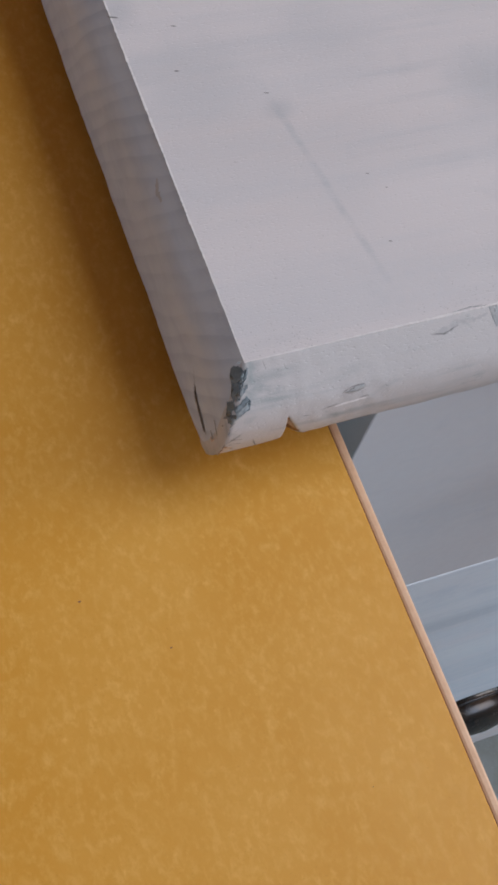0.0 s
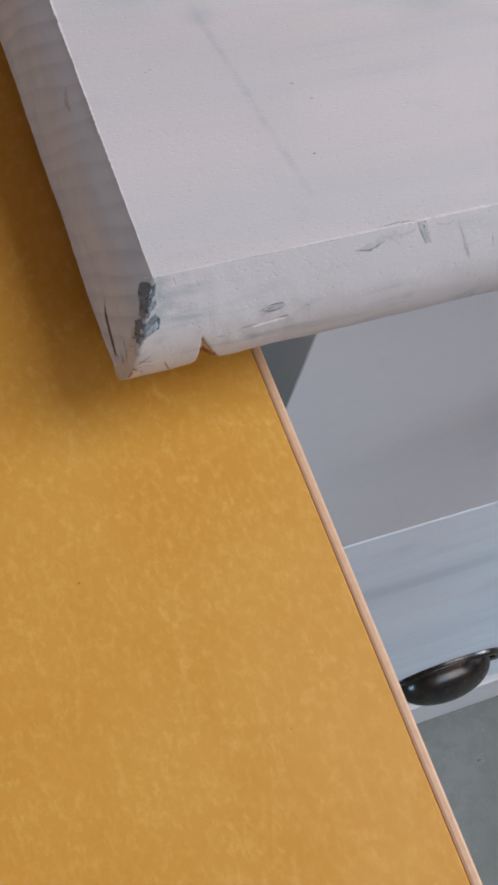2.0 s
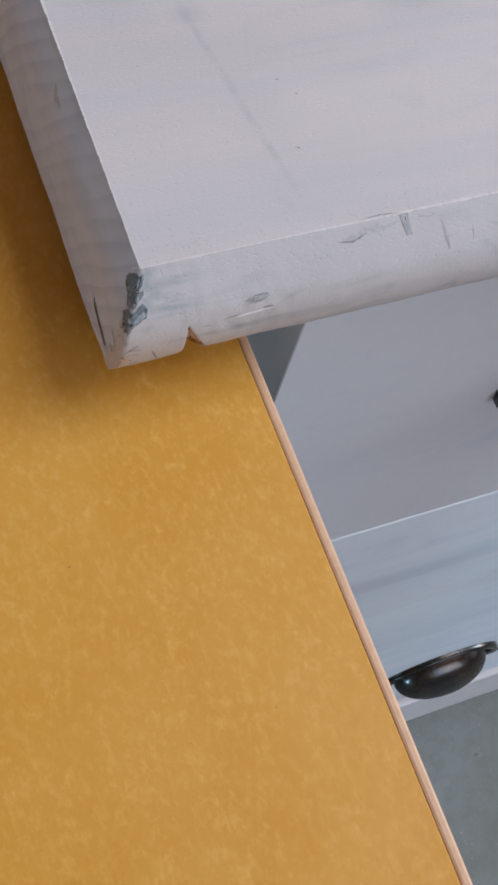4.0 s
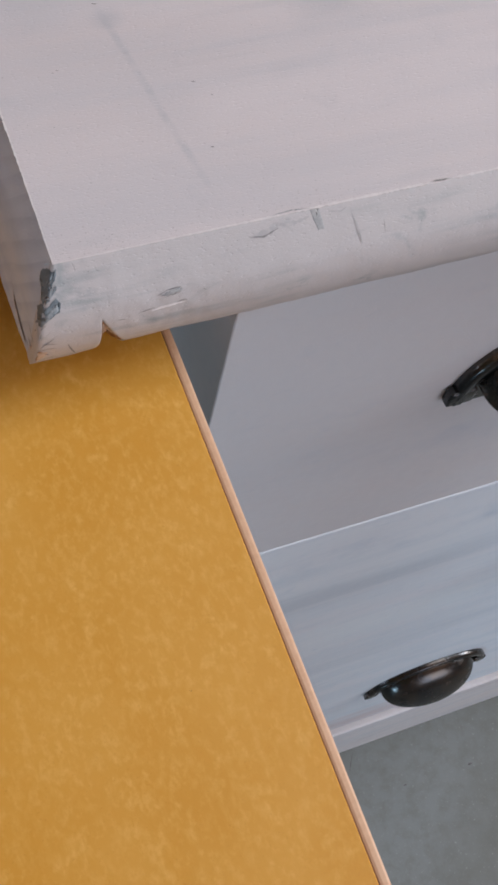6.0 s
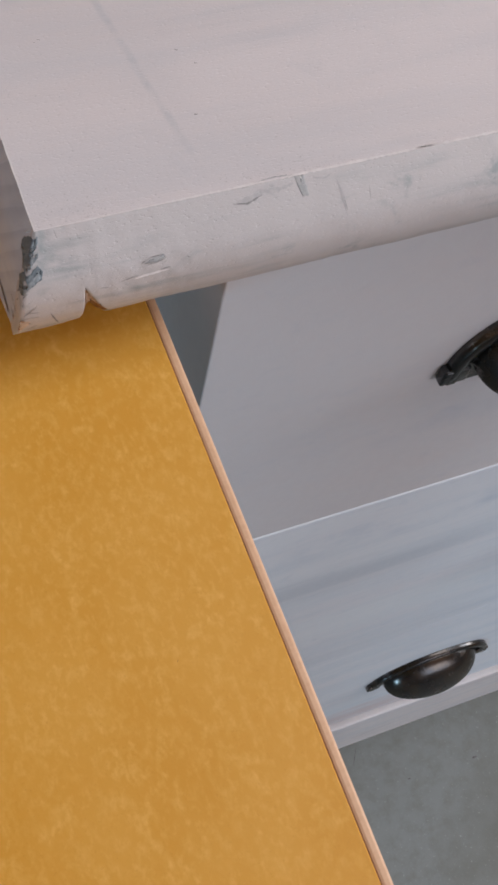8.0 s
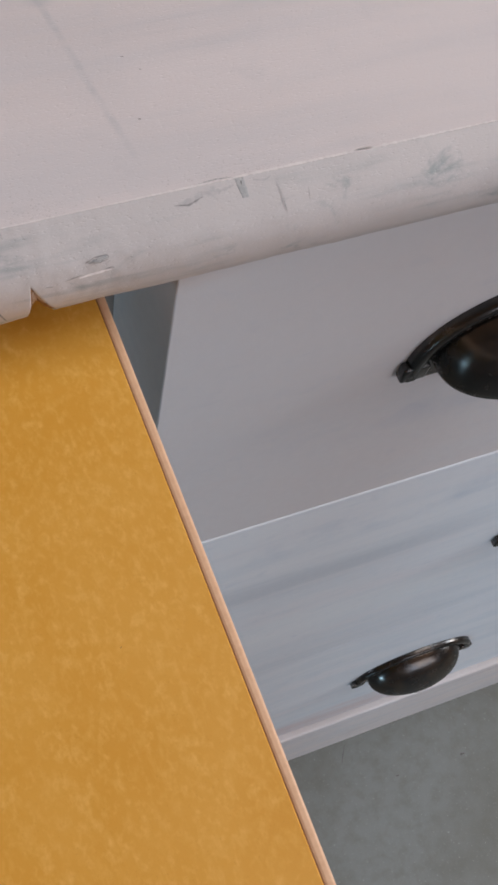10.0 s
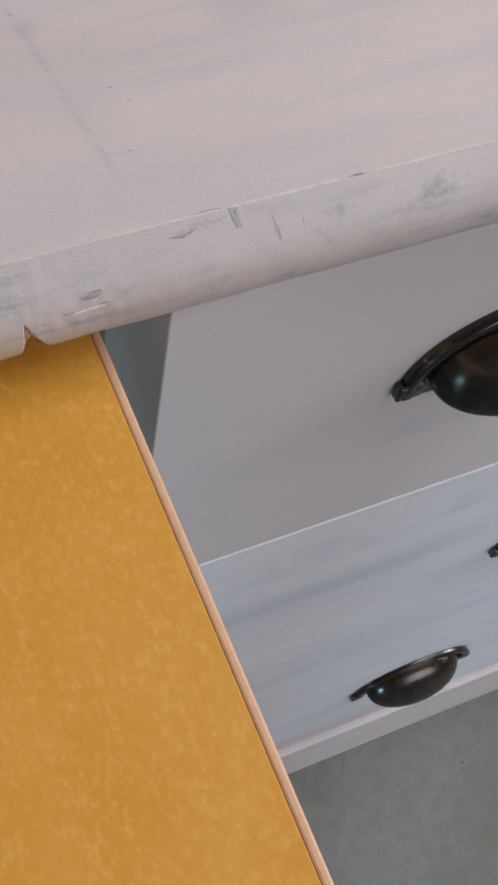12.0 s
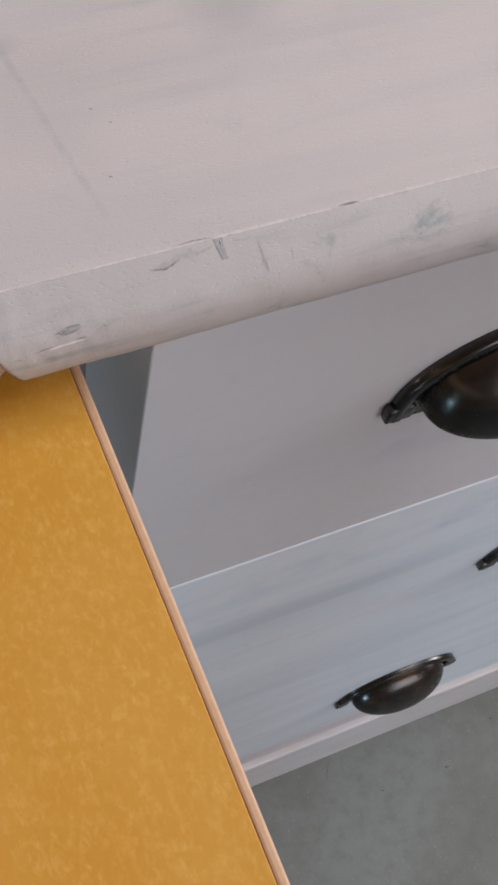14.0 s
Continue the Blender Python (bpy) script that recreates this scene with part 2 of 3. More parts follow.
# colours of unseen surfaces, picked to bounce warm light into the shade
M_WALL = plain("tan_bounce_wall", (0.42, 0.33, 0.26), 0.8, other=(0.37, 0.28, 0.22), scale=14)
M_DARK_WALL = plain("red_brown_bounce_wall", (0.24, 0.13, 0.08), 0.8, other=(0.20, 0.105, 0.065), scale=14)
M_CEIL = plain("brown_bounce_ceiling", (0.42, 0.25, 0.15), 0.8, other=(0.35, 0.20, 0.115), scale=10)


# ---- mesh helpers ----
def mesh_of(name, bm, material, parent=None, label="", smooth=False):
    me = bpy.data.meshes.new(name)
    bm.normal_update()
    bm.to_mesh(me)
    bm.free()
    for m in material if isinstance(material, (list, tuple)) else (material,):
        me.materials.append(m)
    if smooth:
        for p in me.polygons:
            p.use_smooth = True
    ob = new(name, me)
    ob.parent = parent
    return tagged(ob, label)


def part(name, bm, material, parent, label="", smooth=False):
    return mesh_of(name, bm, material, parent, label, smooth)


def box(x0, x1, y0, y1, z0, z1, bevel=0.0, bm=None, segments=2):
    bm = bm or bmesh.new()
    made = bmesh.ops.create_cube(bm, size=1.0)["verts"]
    for v in made:
        v.co = Vector(((x0 + x1) / 2 + v.co.x * (x1 - x0), (y0 + y1) / 2 + v.co.y * (y1 - y0), (z0 + z1) / 2 + v.co.z * (z1 - z0)))
    if bevel:
        edges = list({e for v in made for e in v.link_edges})
        bmesh.ops.bevel(bm, geom=edges, offset=bevel, segments=segments, affect="EDGES", profile=0.6)
    return bm


def thing(name, label, category, group=""):
    return tagged(new(name), label, category, group)


# ---- room ----
def structure(name, bm, material, label):
    return tagged(mesh_of(name, bm, material), label, "", "", "structure")


structure("floor", box(-3.2, 3.2, -2.6, 0.68, -0.1, 0.0), M_FLOOR, "grey-green smooth concrete floor with stains and specks")
# unseen walls and ceiling, added to close the room and shape its bounce
structure("wall_north", box(-3.2, 3.2, 0.56, 0.68, 0.0, 2.6), M_DARK_WALL, "plain unseen wall behind the chest, dark red-brown for warm bounce")
west = box(-3.2, -3.0, -2.4, -0.25, 0.0, 2.6)
box(-3.2, -3.0, 0.35, 0.56, 0.0, 2.6, bm=west)
box(-3.2, -3.0, -0.25, 0.35, 0.0, 0.85, bm=west)
box(-3.2, -3.0, -0.25, 0.35, 1.25, 2.6, bm=west)
structure("wall_west", west, M_DARK_WALL, "plain unseen wall, dark red-brown for warm bounce, with a small added opening")
east = box(3.0, 3.2, -2.4, -0.85, 0.0, 2.6)
box(3.0, 3.2, 0.25, 0.56, 0.0, 2.6, bm=east)
box(3.0, 3.2, -0.85, 0.25, 0.0, 1.25, bm=east)
box(3.0, 3.2, -0.85, 0.25, 2.25, 2.6, bm=east)
structure("wall_east", east, M_WALL, "plain unseen wall, tan for warm bounce, with an added window")
roof = box(-3.2, 0.63, -2.6, 0.68, 2.6, 2.75)
box(2.27, 3.2, -2.6, 0.68, 2.6, 2.75, bm=roof)
box(0.63, 2.27, -2.6, -0.81, 2.6, 2.75, bm=roof)
box(0.63, 2.27, 0.52, 0.68, 2.6, 2.75, bm=roof)
structure("ceiling", roof, M_CEIL, "plain unseen ceiling, brown for warm bounce, with an added skylight opening")
south = box(-3.2, -2.36, -2.6, -2.4, 0.0, 2.6)
box(-2.36, -2.04, -2.6, -2.4, 2.08, 2.6, bm=south)
box(-2.04, 0.3, -2.6, -2.4, 0.0, 2.6, bm=south)
box(0.3, 2.1, -2.6, -2.4, 0.0, 1.0, bm=south)
box(0.3, 2.1, -2.6, -2.4, 2.3, 2.6, bm=south)
box(2.1, 3.2, -2.6, -2.4, 0.0, 2.6, bm=south)
structure("wall_south", south, M_WALL, "plain unseen wall, tan for warm bounce, with two added openings")

# ---- chest of drawers ----
WIDTH, DEPTH, THICK = 0.90, 0.44, 0.030
FACE, LEFT = 0.0085, 0.0475
chest = thing("chest_of_drawers", "white-painted wooden chest with chipped corner and dark cup handles", "chest of drawers")

# outward swell of the moulded front edge and of the sawn left end: depth below the top, swell
FRONT_EDGE = ((0.0, 0.0), (0.0016, 0.0030), (0.0034, 0.0058), (0.0055, 0.0080), (0.0095, 0.0098), (0.014, 0.0100), (0.018, 0.0085), (0.022, 0.0058), (0.026, 0.0020), (0.030, -0.004))
LEFT_EDGE = ((0.0, 0.0), (0.002, 0.0014), (0.0045, 0.0030), (0.0085, 0.0044), (0.014, 0.0052), (0.020, 0.0056), (0.025, 0.0052), (0.0285, 0.0036), (0.030, -0.002))


def swell(profile, depth):
    """The swell at a depth, by a smooth curve through the profile."""
    for i, ((d0, s0), (d1, s1)) in enumerate(zip(profile, profile[1:])):
        if depth <= d1:
            da, sa = profile[max(i - 1, 0)]
            db, sb = profile[min(i + 2, len(profile) - 1)]
            m0 = (s1 - sa) / (d1 - da) * (d1 - d0)
            m1 = (sb - s0) / (db - d0) * (d1 - d0)
            k = (depth - d0) / (d1 - d0)
            return (2 * k**3 - 3 * k**2 + 1) * s0 + (k**3 - 2 * k**2 + k) * m0 + (3 * k**2 - 2 * k**3) * s1 + (k**3 - k**2) * m1
    return profile[-1][1]


def notch(s, depth):
    """How deep the splintered notch in the front edge's foot goes at a point of the edge."""
    low = min(1.0, (depth - 0.0078) / 0.0093)
    if low <= 0:
        return 0.0
    left, right = 0.0076 - 0.0004 * low, 0.0079 + 0.0049 * low
    if not left < s < right:
        return 0.0
    k = (s - left) / (right - left)
    return 0.0036 * low ** 0.7 * min(1.0, 3.5 * k, 2.5 * (1 - k)) * (0.8 + 0.35 * noise.noise(Vector((s * 1500, depth * 200, 2))))


def edge_point(s, depth, out=0.0):
    """A point of the top's edge: s metres from the corner, along the front (plus) or the left end (minus), depth below the top."""
    f, g = swell(FRONT_EDGE, depth), swell(LEFT_EDGE, depth)
    # the foot of the corner itself stayed square
    f += 0.0014 * max(0.0, 1 - abs(s) / 0.009) * min(1.0, max(0.0, (depth - 0.015) / 0.008))
    wob = 0.00022 * noise.noise(Vector((s * 90, depth * 60, 1.3))) + 0.00012 * noise.noise(Vector((s * 400, depth * 300, 4.1)))
    dent = 0.0
    if s >= 0:
        dent = notch(s, depth)
        k = min(1.0, s / 0.004)
        # the corner is worn round towards its foot
        worn = 0.0004 * (1 - k) ** 2 * min(1.0, depth / 0.02)
        x = s - (g - 0.0009 * max(0.0, 1 - depth / 0.007)) * (1 - k)
        return Vector((x, -(f + wob - dent - worn + out), TOP - depth))
    k = min(1.0, -s / 0.004)
    worn = 0.0004 * (1 - k) ** 2 * min(1.0, depth / 0.02)
    # the arris is planed off behind the corner, and the end is not quite square
    worn += 0.0009 * max(0.0, 1 - depth / 0.007) - 0.006 * s
    return Vector((-(g + wob - worn + out), -s - f * (1 - k), TOP - depth))


def spaced(points):
    out = []
    for a, b, step in points:
        n = max(1, round((b - a) / step))
        out += [a + (b - a) * i / n for i in range(n)]
    return out + [points[-1][1]]


def chest_top():
    bm = bmesh.new()
    along = spaced([(-DEPTH, -0.14, 0.02), (-0.14, 0.0, 0.0012), (0.0, 0.006, 0.0005), (0.006, 0.014, 0.00018), (0.014, 0.03, 0.0006), (0.03, 0.2, 0.0015), (0.2, WIDTH, 0.02)])
    depths = spaced([(0.0, 0.0024, 0.0004), (0.0024, 0.016, 0.0006), (0.016, THICK, 0.0010)])
    grid = [[bm.verts.new(edge_point(s, d)) for d in depths] for s in along]
    for i in range(len(along) - 1):
        for j in range(len(depths) - 1):
            f = bm.faces.new((grid[i][j], grid[i][j + 1], grid[i + 1][j + 1], grid[i + 1][j]))
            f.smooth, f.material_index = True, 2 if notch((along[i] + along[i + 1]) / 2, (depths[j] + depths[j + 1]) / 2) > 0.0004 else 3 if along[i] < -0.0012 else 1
    last = len(depths) - 1
    far_t, far_b = bm.verts.new((WIDTH, DEPTH, TOP)), bm.verts.new((WIDTH, DEPTH, TOP - THICK))
    # a rim of faces lies between the arris and the plain middle of the top
    rim, inner = 0.02, []
    mitre = bm.verts.new((rim, rim, TOP))
    for s in along:
        inner.append(mitre if abs(s) <= rim else bm.verts.new((max(rim, s), max(rim, -s), TOP)))
    for i in range(len(along) - 1):
        bm.faces.new([grid[i][0], grid[i + 1][0], inner[i + 1]] + ([inner[i]] if inner[i] != inner[i + 1] else []))
    top = bm.faces.new(list(dict.fromkeys(inner)) + [far_t])
    bottom = bm.faces.new([far_b] + [g[last] for g in reversed(grid)])
    bm.faces.new(list(reversed(grid[0])) + [far_t, far_b])
    bm.faces.new(grid[-1] + [far_b, far_t])
    for g, h in zip(grid, grid[1:]):
        bm.edges.get((g[0], h[0])).smooth = False
    for e in bottom.edges:
        e.smooth = False
    bmesh.ops.triangulate(bm, faces=[top, bottom])
    bmesh.ops.recalc_face_normals(bm, faces=bm.faces[:])
    return bm


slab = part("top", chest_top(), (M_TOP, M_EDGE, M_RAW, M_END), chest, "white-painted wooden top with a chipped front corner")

# carcass, plinth and drawer fronts
BASE = TOP - 0.718
part("carcass", box(0.034, 0.866, 0.050, 0.425, 0.012, TOP - THICK - 0.0005, 0.0015), M_SIDE, chest, "carcass in a brownish grey that stands for the recess's shade")
part("plinth", box(0.036, 0.864, 0.0028, 0.0495, 0.0, BASE, 0.0026, segments=4), M_PLINTH, chest)


def drawer(x0, x1, z0, z1, proud=0.0, material=None, planed=0.0017):
    """A drawer front; its upper edges are planed off more than the others."""
    bm = box(x0, x1, FACE - proud, 0.0495, z0, z1)
    upper = [e for e in bm.edges if all(v.co.z > z1 - 1e-5 for v in e.verts)]
    bmesh.ops.bevel(bm, geom=upper, offset=planed, segments=3, affect="EDGES", profile=0.6)
    low = [e for e in bm.edges if all(v.co.z < z1 - 0.94 * planed for v in e.verts)]
    bmesh.ops.bevel(bm, geom=low, offset=0.0003, segments=1, affect="EDGES")
    return part("drawer", bm, material or M_FRONT, chest)


def cup_handle(parent, x, z, face=FACE):
    """A cup pull with its mouth down, in one pressed piece: dome, back plate, raised lip and two tabs; x, z are the middle of its foot."""
    half, high, deep = 0.0368, 0.0262, 0.0195
    z -= 0.003
    bm = bmesh.new()
    nu, nv = 40, 16
    rows = []
    for j in range(nv + 1):
        b = radians(90) * j / nv
        row = []
        for i in range(nu + 1):
            a = math.pi * i / nu
            w = math.sin(a) ** 0.85 if 0 < i < nu else 0.0
            row.append(bm.verts.new((x - (half - 0.0012 * math.sin(b)) * math.cos(a), face - 0.0016 - deep * w * math.sin(b), z - 0.0042 * w * math.sin(b) + high * w * math.cos(b))))
        rows.append(row)
    for j in range(nv):
        for i in range(nu):
            bm.faces.new((rows[j][i], rows[j][i + 1], rows[j + 1][i + 1], rows[j + 1][i]))
    bmesh.ops.remove_doubles(bm, verts=bm.verts[:], dist=1e-6)
    bmesh.ops.recalc_face_normals(bm, faces=bm.faces[:])
    bmesh.ops.solidify(bm, geom=bm.faces[:], thickness=0.0012)
    n = 44
    # the lip's section, then the arch-shaped back plate inside it
    section = ((0.0, 0.0), (0.0, -0.0028), (0.0012, -0.0040), (0.0040, -0.0040), (0.0052, -0.0028), (0.0052, 0.0))
    rings, plate = [], []
    for i in range(n + 1):
        a = math.pi * i / n
        c, q = -math.cos(a), math.sin(a)
        ring = []
        for r, y in section:
            ring.append(bm.verts.new((x + (0.0408 + r) * c, face + y, z + (0.0291 + r) * q**0.9 - 0.004 * (1 - q) ** 3)))
        rings.append(ring)
        plate.append((bm.verts.new((x + 0.0422 * c, face - 0.0020, z + 0.0300 * q**0.9 - 0.003 * (1 - q) ** 3)), bm.verts.new((x + 0.0422 * c, face - 0.0020, z - 0.0072))))
    for a, b in zip(rings, rings[1:]):
        for k in range(len(section) - 1):
            bm.faces.new((a[k], a[k + 1], b[k + 1], b[k]))
    bm.faces.new(rings[0])
    bm.faces.new(rings[-1])
    for a, b in zip(plate, plate[1:]):
        bm.faces.new((a[0], a[1], b[1], b[0]))
    for side in (-1, 1):
        a, b = sorted((x + side * 0.0380, x + side * 0.0474))
        box(a, b, face - 0.0039, face, z - 0.0042, z + 0.0034, 0.0009, bm=bm, segments=2)
    bmesh.ops.recalc_face_normals(bm, faces=bm.faces[:])
    return part("handle", bm, M_BRONZE, parent, "dark bronze cup handle", True)


GAP = 0.0003
ROWS = ((TOP - 0.2285, TOP - THICK - 0.003), (TOP - 0.480, TOP - 0.2285 - GAP), (BASE + 0.002, TOP - 0.480 - GAP))
for k in range(3):
    x0 = LEFT + k * 0.2684
    d = drawer(x0, x0 + 0.2662, *ROWS[0])
    cup_handle(d, x0 + 0.1277, TOP - 0.1222)
for row, x, z in ((1, 0.2945, TOP - 0.353), (2, 0.272, TOP - 0.6026)):
    d = drawer(LEFT, LEFT + 0.803, *ROWS[row], 0.0005, M_FRONT_COOL, 0.0013 if row == 1 else 0.0004)
    cup_handle(d, x, z, FACE - 0.0005)
    cup_handle(d, x + 0.32, z, FACE - 0.0005)

# ---- table ----
BOARD, EDGE, BAND, BOARD_THICK = TOP - 0.0329, 0.0267, 0.0021, 0.022
table = thing("table", "mustard laminate table with peach edge band beside the chest", "table")


def sheared(bm):
    for v in bm.verts:
        v.co.x -= 0.0051 * v.co.y
    return bm


part("tabletop", sheared(box(-0.78, EDGE - BAND - 0.0001, -0.95, 0.44, BOARD - BOARD_THICK, BOARD, 0.0002, segments=1)), M_BOARD, table, "mustard yellow laminate with pale flecks")
part("glue_line", sheared(box(EDGE - BAND - 0.0001, EDGE - BAND, -0.95, 0.44, BOARD - BOARD_THICK, BOARD - 0.00012)), M_GLUE, table, "thin dark glue line")
part("edge_band", sheared(box(EDGE - BAND, EDGE, -0.95, 0.44, BOARD - BOARD_THICK, BOARD - 0.0001, 0.0006)), M_BAND, table, "smooth peach plastic edge band")
for lx in (-0.74, -0.06):
    for ly in (-0.90, 0.36):
        part("leg", box(lx, lx + 0.04, ly, ly + 0.04, 0.0, BOARD - BOARD_THICK, 0.002), M_STEEL, table, "grey steel leg")


# ---- wear on the chest's top ----
def patch(name, outline, material, label="", out=0.00015):
    """A flake with an uneven rim on the top's edge; outline: millimetres along and below the corner."""
    bm = bmesh.new()
    if abs(outline[0][0]) < 4 and outline[0][1] < 9:
        outline = [(a + 0.55, b) for a, b in outline]
    cs, cd = (sum(p[k] for p in outline) / len(outline) for k in (0, 1))
    rim = []
    for (s0, d0), (s1, d1) in zip(outline, outline[1:] + outline[:1]):
        for k in range(7):
            t = k / 7
            j = 0.24 * noise.noise(Vector((s0 * 3 + k * 0.9, d0 * 3, 5.0)))
            rim.append((s0 + (s1 - s0) * t + j, max(0.02, d0 + (d1 - d0) * t + j)))
    rings = []
    for r, lift in ((1.0, 0.4), (0.9, 1.0), (0.55, 0.8)):
        rings.append([bm.verts.new(edge_point((cs + (a - cs) * r) / 1000, (cd + (b - cd) * r) / 1000, out * lift)) for a, b in rim])
    mid = bm.verts.new(edge_point(cs / 1000, cd / 1000, out))
    n = len(rim)
    for a, b in zip(rings, rings[1:]):
        for i in range(n):
            bm.faces.new((a[i], a[(i + 1) % n], b[(i + 1) % n], b[i]))
    for i in range(n):
        bm.faces.new((rings[-1][i], rings[-1][(i + 1) % n], mid))
    bmesh.ops.recalc_face_normals(bm, faces=bm.faces[:])
    return part(name, bm, material, slab, label, True)


def ribbon(name, place, line, width, material, label="", parent=None):
    """A thin uneven line along a surface; place turns two numbers and a lift into a point."""
    bm = bmesh.new()
    pts = []
    for (a, b), (c, d) in zip(line, line[1:]):
        n = max(2, int(math.hypot(c - a, d - b) / 0.4))
        pts += [(a + (c - a) * k / n, b + (d - b) * k / n) for k in range(n)]
    pts.append(line[-1])
    rows = []
    for i, (a, b) in enumerate(pts):
        c, d = pts[min(i + 1, len(pts) - 1)]
        e, f = pts[max(i - 1, 0)]
        tx, ty = c - e, d - f
        ln = math.hypot(tx, ty) or 1.0
        k = i / (len(pts) - 1)
        w = width * (0.35 + 0.65 * math.sin(math.pi * k)) * (0.75 + 0.8 * noise.noise(Vector((a * 2.1, b * 2.1, 0.5)))) / 2
        shake = 0.12 * width * noise.noise(Vector((a * 3.0, b * 3.0, 8.0)))
        nx, ny = -ty / ln, tx / ln
        rows.append([bm.verts.new(place(a + nx * (w + shake), b + ny * (w + shake))), bm.verts.new(place(a - nx * (w - shake), b - ny * (w - shake)))])
    for p, q in zip(rows, rows[1:]):
        bm.faces.new((p[0], p[1], q[1], q[0]))
    bmesh.ops.recalc_face_normals(bm, faces=bm.faces[:])
    return part(name, bm, material, parent or slab, label)


def on_edge(a, b):
    return edge_point(a / 1000, max(0.01, b) / 1000, 0.00010)


def on_top(a, b):
    return Vector((a / 1000, b / 1000, TOP + 0.00006))


def on_board(a, b):
    return Vector((a / 1000, b / 1000, BOARD + 0.00006))


def on_floor(a, b):
    return Vector((a / 1000, b / 1000, 0.0004))


patch("paint_chip", [(-3.04, 2.31), (-2.72, 1.6), (-1.18, 0.65), (0.41, 0.5), (0.13, 1.12), (-0.46, 1.83), (-0.75, 2.78), (-1.12, 4.18), (-1.68, 4.16), (-2.06, 3.3), (-2.68, 3.06)], M_UNDER, "bare blue-grey undercoat")
patch("paint_chip", [(-1.78, 5.59), (-1.29, 4.27), (-0.73, 4.09), (0.46, 2.87), (1.17, 3.52), (1.15, 4.5), (0.24, 5.12), (-0.91, 7.07), (-1.36, 6.78)], M_UNDER, "bare blue-grey undercoat", 0.00025)
patch("paint_flake", [(-0.2, 4.3), (0.7, 3.4), (1.0, 4.3), (0.1, 5.0), (-0.6, 6.2), (-0.7, 5.4)], M_FLAKE, "lifted grey paint flake", 0.00042)
patch("paint_chip", [(-1.29, 3.58), (-0.32, 2.14), (0.51, 1.81), (0.18, 2.3), (-0.72, 3.57)], M_FLAKE, "thin grey paint", 0.0002)
patch("bare_wood", [(-1.2, 17.6), (-0.89, 13.9), (-0.1, 12.6), (0.9, 13.2), (0.7, 15.6), (0.2, 17.8)], M_PALE, "bare pine at the corner", 0.00012)
for line, w, m in (
    (((-5.0, 14.4), (-3.9, 16.2), (-3.0, 17.4), (-1.8, 19.4)), 1.0, M_CRACK), (((-0.9, 13.0), (-0.2, 14.6), (0.2, 16.4)), 0.35, M_RAW), (((0.1, 12.4), (0.8, 14.2)), 0.3, M_RAW), (((-5.6, 14.6), (-4.6, 16.3), (-2.7, 18.8)), 0.3, M_LINE),
    (((-3.4, 16.4), (-2.6, 17.4), (-1.5, 18.9)), 0.3, M_LINE), (((-8.0, 12.2), (-6.0, 14.0), (-4.7, 15.2)), 0.2, M_FLAKE),
    (((-1.7, 11.6), (-1.3, 12.6), (-0.7, 14.2)), 0.3, M_FLAKE), (((-1.6, 15.6), (-0.9, 16.2), (-0.4, 17.4)), 0.4, M_FLAKE),
    (((-0.25, 10.6), (0.0, 13.2)), 0.22, M_LINE), (((8.5, 10.6), (9.3, 13.6), (10.0, 17.0)), 0.35, M_CRACK), (((10.4, 12.2), (11.6, 16.6)), 0.3, M_CRACK),
):
    ribbon("splinter", on_edge, line, w, m, "dark splintered crack")
patch("paint_chip", [(52.3, 0.03), (54.2, 0.05), (54.45, 1.96), (53.04, 2.06), (52.43, 0.62)], M_THIN, "bare blue-grey undercoat", 0.0001)
patch("torn_wood", [(8.0, 9.6), (8.9, 10.2), (10.3, 13.5), (11.2, 17.2), (7.9, 17.4)], M_PALE, "pale torn wood in the notch", 0.0001)
patch("scar", [(19.5, 5.7), (20.9, 5.1), (23.5, 4.95), (23.8, 5.35), (22.3, 5.85)], M_THIN, "grey scraped paint")
CRACKS = (
    ((-0.97, 8.0), (-0.45, 6.1), (0.57, 5.8)), ((-0.88, 9.7), (-0.31, 7.4), (0.42, 6.3)), ((0.14, 7.6), (0.11, 8.8)),
    ((0.49, 17.3), (1.62, 15.6)), ((2.63, 11.9), (3.45, 17.2)), ((10.5, 8.2), (12.2, 8.5)), ((14.6, 7.95), (16.4, 7.65), (18.0, 7.5)),
    ((22.6, 7.3), (24.3, 7.2), (24.5, 7.5)), ((19.0, 5.5), (20.8, 4.9), (23.5, 4.9), (23.8, 5.5)), ((19.9, 5.95), (22.0, 5.85), (23.6, 5.6)),
    ((38.8, 1.2), (41.6, 1.46), (45.0, 1.0)), ((61.4, 2.9), (61.7, 4.5)), ((67.2, 2.3), (67.0, 3.95)), ((7.7, 7.4), (8.2, 8.4)),
    ((0.3, 11.2), (1.3, 9.4)), ((0.1, 12.5), (0.9, 11.9), (1.7, 12.3)), ((0.6, 13.4), (1.1, 14.6)), ((0.4, 10.4), (1.6, 10.9)), ((0.3, 18.6), (1.9, 17.9), (3.2, 18.3)),
    ((4.4, 0.1), (4.7, 0.9)), ((28.0, 5.9), (28.4, 6.3)),
)
for line in CRACKS:
    ribbon("crack", on_edge, line, 0.2, M_LINE)
ribbon("ridge", on_edge, ((17.5, 8.0), (20.1, 7.75), (24.1, 7.6)), 0.55, M_BRIGHT_PAINT, "raised paint ridge, its highlight painted in")
# dents are flat lines; the grey stands for their shading
ribbon("dent", on_edge, ((60.6, 0.9), (61.2, 2.3), (61.5, 4.4)), 0.5, M_SCUFF_SHADE, "shallow dent, its shade drawn in grey")
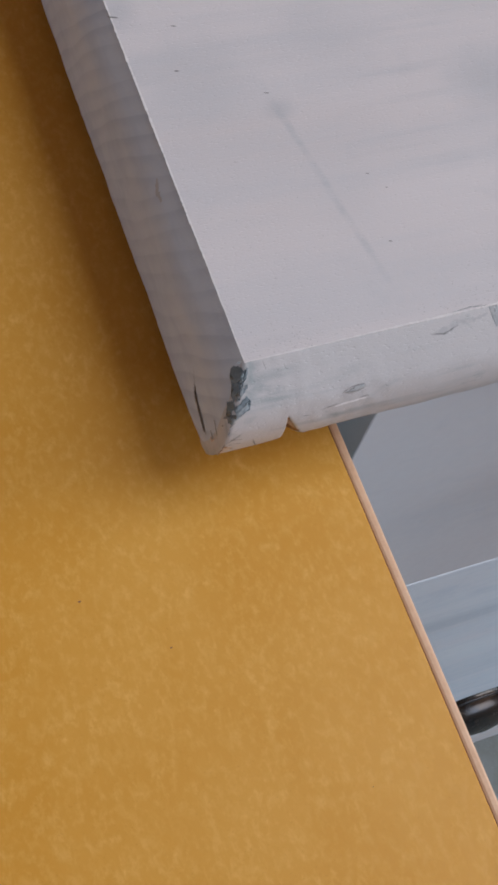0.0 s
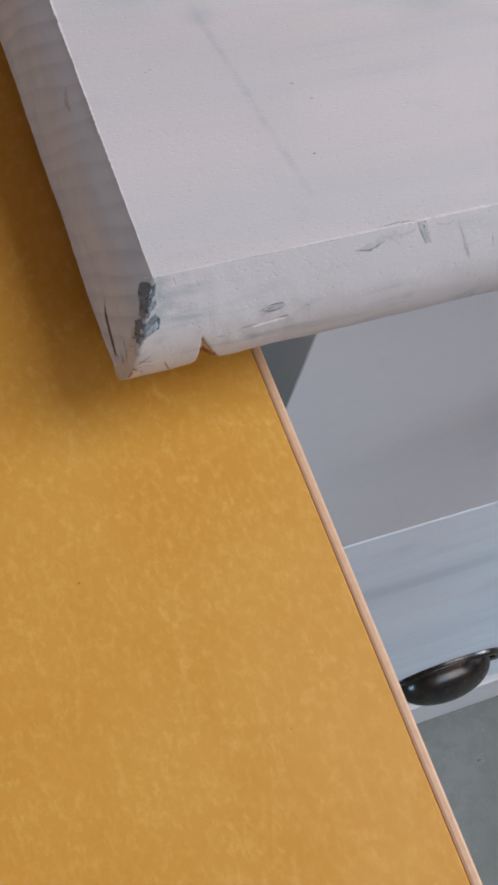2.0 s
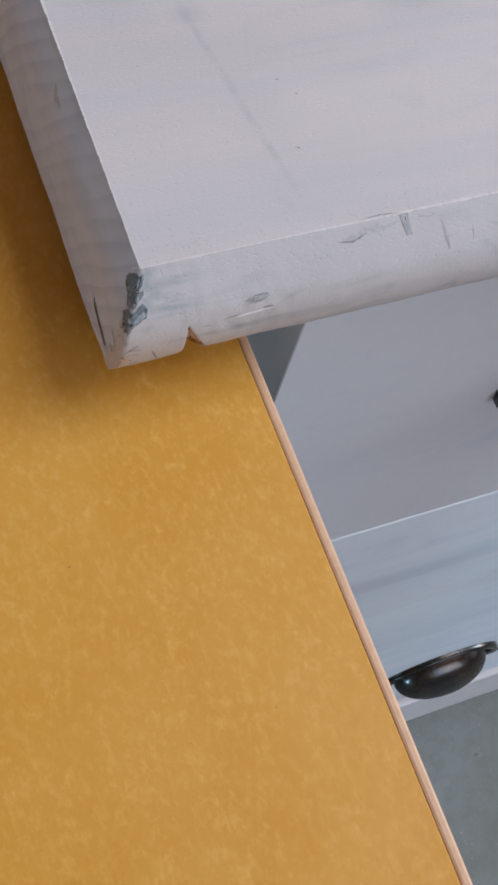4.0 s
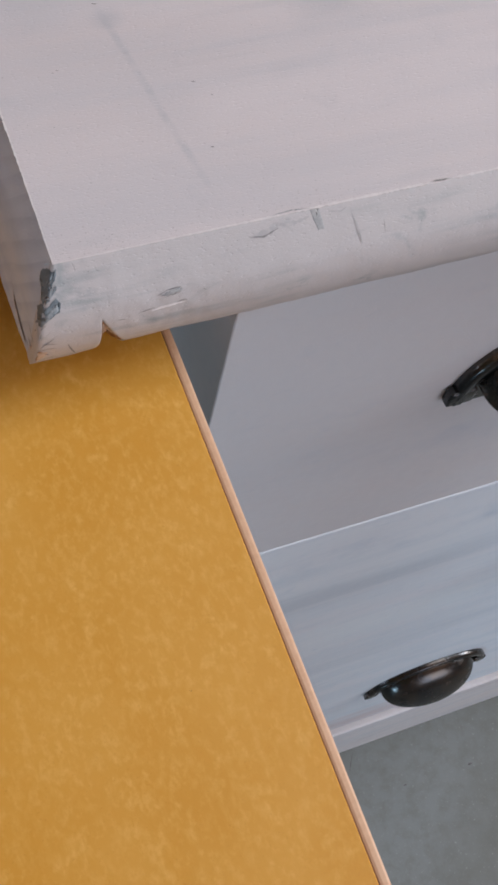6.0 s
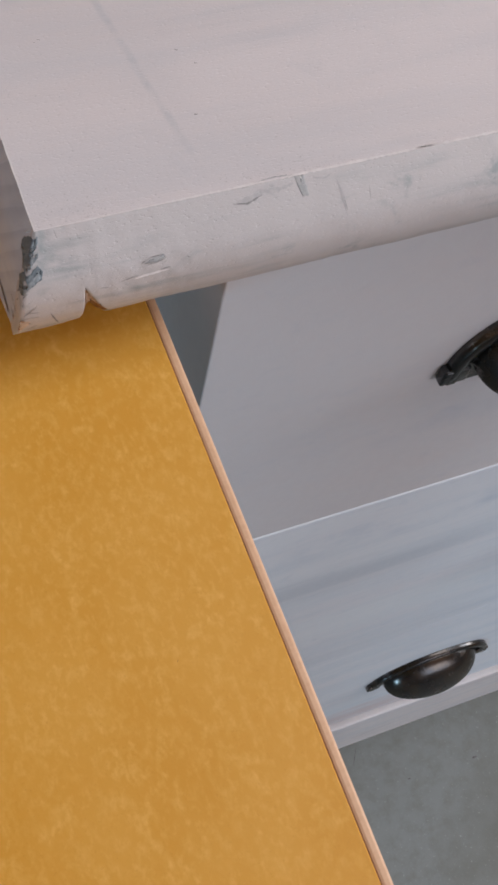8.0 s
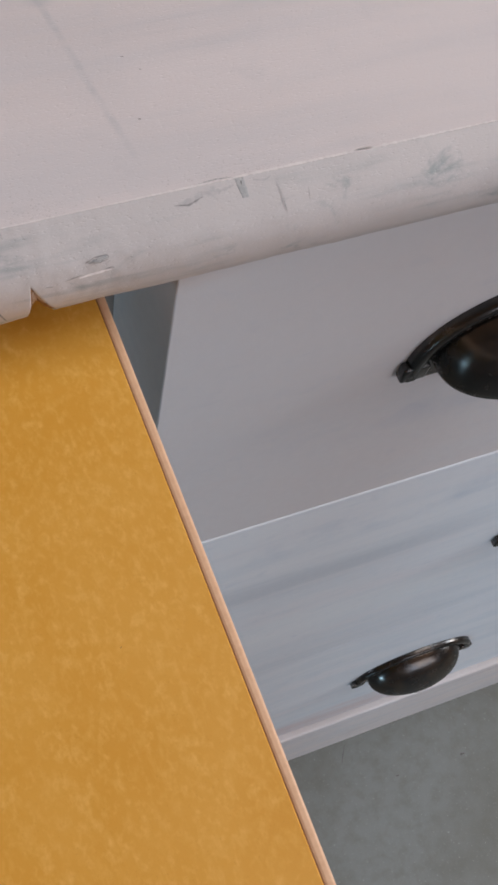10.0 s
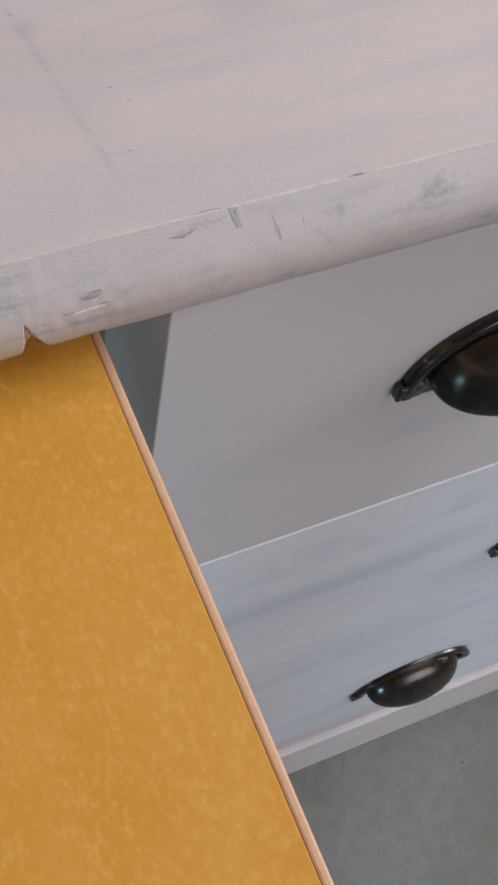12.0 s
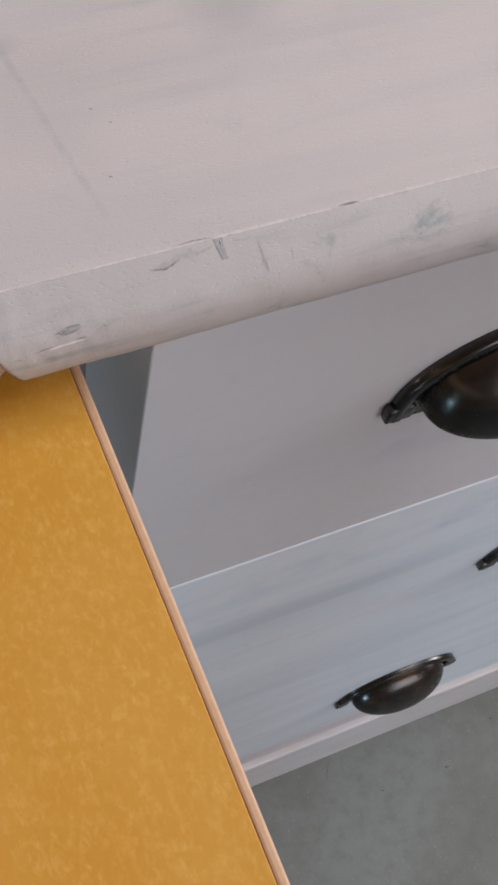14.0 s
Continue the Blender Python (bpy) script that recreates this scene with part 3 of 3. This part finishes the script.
ribbon("dent", on_edge, ((-46.2, 2.6), (-43.5, 3.4), (-41.0, 3.4)), 1.1, M_SCUFF_SHADE, "shallow dent in the paint, its shade drawn in grey")
for line, w in ((((44.6, 0.4), (48.6, 0.7), (52.3, 0.2)), 0.35), (((79.0, 0.3), (83.5, 0.2)), 0.5), (((-0.6, 0.3), (0.6, 0.4)), 0.5)):
    ribbon("paint_crack", on_top, line, w * 0.6, M_FLAKE)
for a, b, w in ((14.0, 82.5, 0.9), (10.8, 70.2, 0.9), (14.9, 44.7, 0.5), (43.4, 31.8, 0.4), (40.8, 36.0, 0.5), (1.9, 87.3, 1.6), (27.5, 60.7, 0.8), (38.9, 19.1, 0.5), (13.8, 44.2, 0.4)):
    ribbon("blemish", on_top, ((a - w * 0.6, b + w * 0.25), (a, b), (a + w * 0.7, b - w * 0.2)), w * 0.5, M_LINE)


def pitting(count):
    """Pin-prick pits in the paint, thickest along the front arris; joined, for nobody could count them."""
    bm = bmesh.new()
    rng = random.Random(4)
    for _ in range(count):
        a = rng.choice((rng.gauss(55, 9), rng.gauss(10, 7), rng.uniform(3, 90)))
        b = abs(rng.gauss(0.6, 2.6)) + 0.35 if rng.random() < 0.75 else rng.uniform(1, 60)
        if a < 2:
            continue
        r = rng.uniform(0.06, 0.13)
        turn = rng.uniform(0, math.pi)
        ring = []
        for k in range(7):
            w = turn + math.tau * k / 7
            q = r * rng.uniform(0.7, 1.2)
            ring.append(bm.verts.new(on_top(a + 1.5 * q * math.cos(w), b + q * math.sin(w))))
        bm.faces.new(ring)
    bmesh.ops.recalc_face_normals(bm, faces=bm.faces[:])
    return tagged(part("pitting", bm, M_PIT, slab, "tiny grey pits in the paint"), kind="stuff")


pitting(230)
top_board = [c for c in table.children if c.name == "tabletop"][0]
for a, b, w in ((-22.6, -38.8, 0.5), (-36.7, -25.0, 0.6), (5.0, -75.0, 0.3)):
    ribbon("speck", on_board, ((a - w * 0.5, b), (a, b), (a + w * 0.5, b + 0.1)), w * 0.8, M_GLUE, "tiny dark speck", top_board)
# flat bright lines: paint build-up and the arris's highlight in one colour
for line, w in ((((1.2, 0.12), (12.0, 0.14), (20.0, 0.1), (34.0, 0.14), (48.0, 0.12), (60.0, 0.15), (90.0, 0.12), (140.0, 0.12)), 0.7), (((1.02, 0.4), (1.06, 6.0), (1.17, 20.0), (1.2, 34.0), (1.4, 60.0), (1.6, 95.0), (1.8, 130.0)), 0.55)):
    ribbon("bright_bead", on_top, line, w, M_BRIGHT_PAINT, "thick white paint along the arris, its highlight painted in")
floor = bpy.data.objects["floor"]
ribbon("hair", on_floor, ((266.5, -1.0), (262.0, -8.0), (258.0, -15.0)), 0.8, M_CRACK, "dark hair on the floor", floor)
for a, b, w in ((363.0, -43.6, 2.2), (300.0, -41.0, 1.4), (420.0, -20.0, 1.6), (410.0, -75.0, 1.5)):
    ribbon("speck", on_floor, ((a - w, b), (a, b + 0.2), (a + w, b)), w, M_CRACK, "small dark speck", floor)
for line, w in ((((44.2, 0.5), (47.5, 0.9), (51.8, 0.6)), 0.45), (((56.0, 0.5), (58.5, 0.7), (60.0, 0.4)), 0.3)):
    ribbon("smudge", on_edge, line, w, M_SCUFF_SHADE, "grey worn smudge")
ribbon("smudge", on_edge, ((39.0, 1.3), (42.5, 1.2), (45.0, 0.9)), 0.8, M_SCUFF_SHADE, "grey worn smudge")
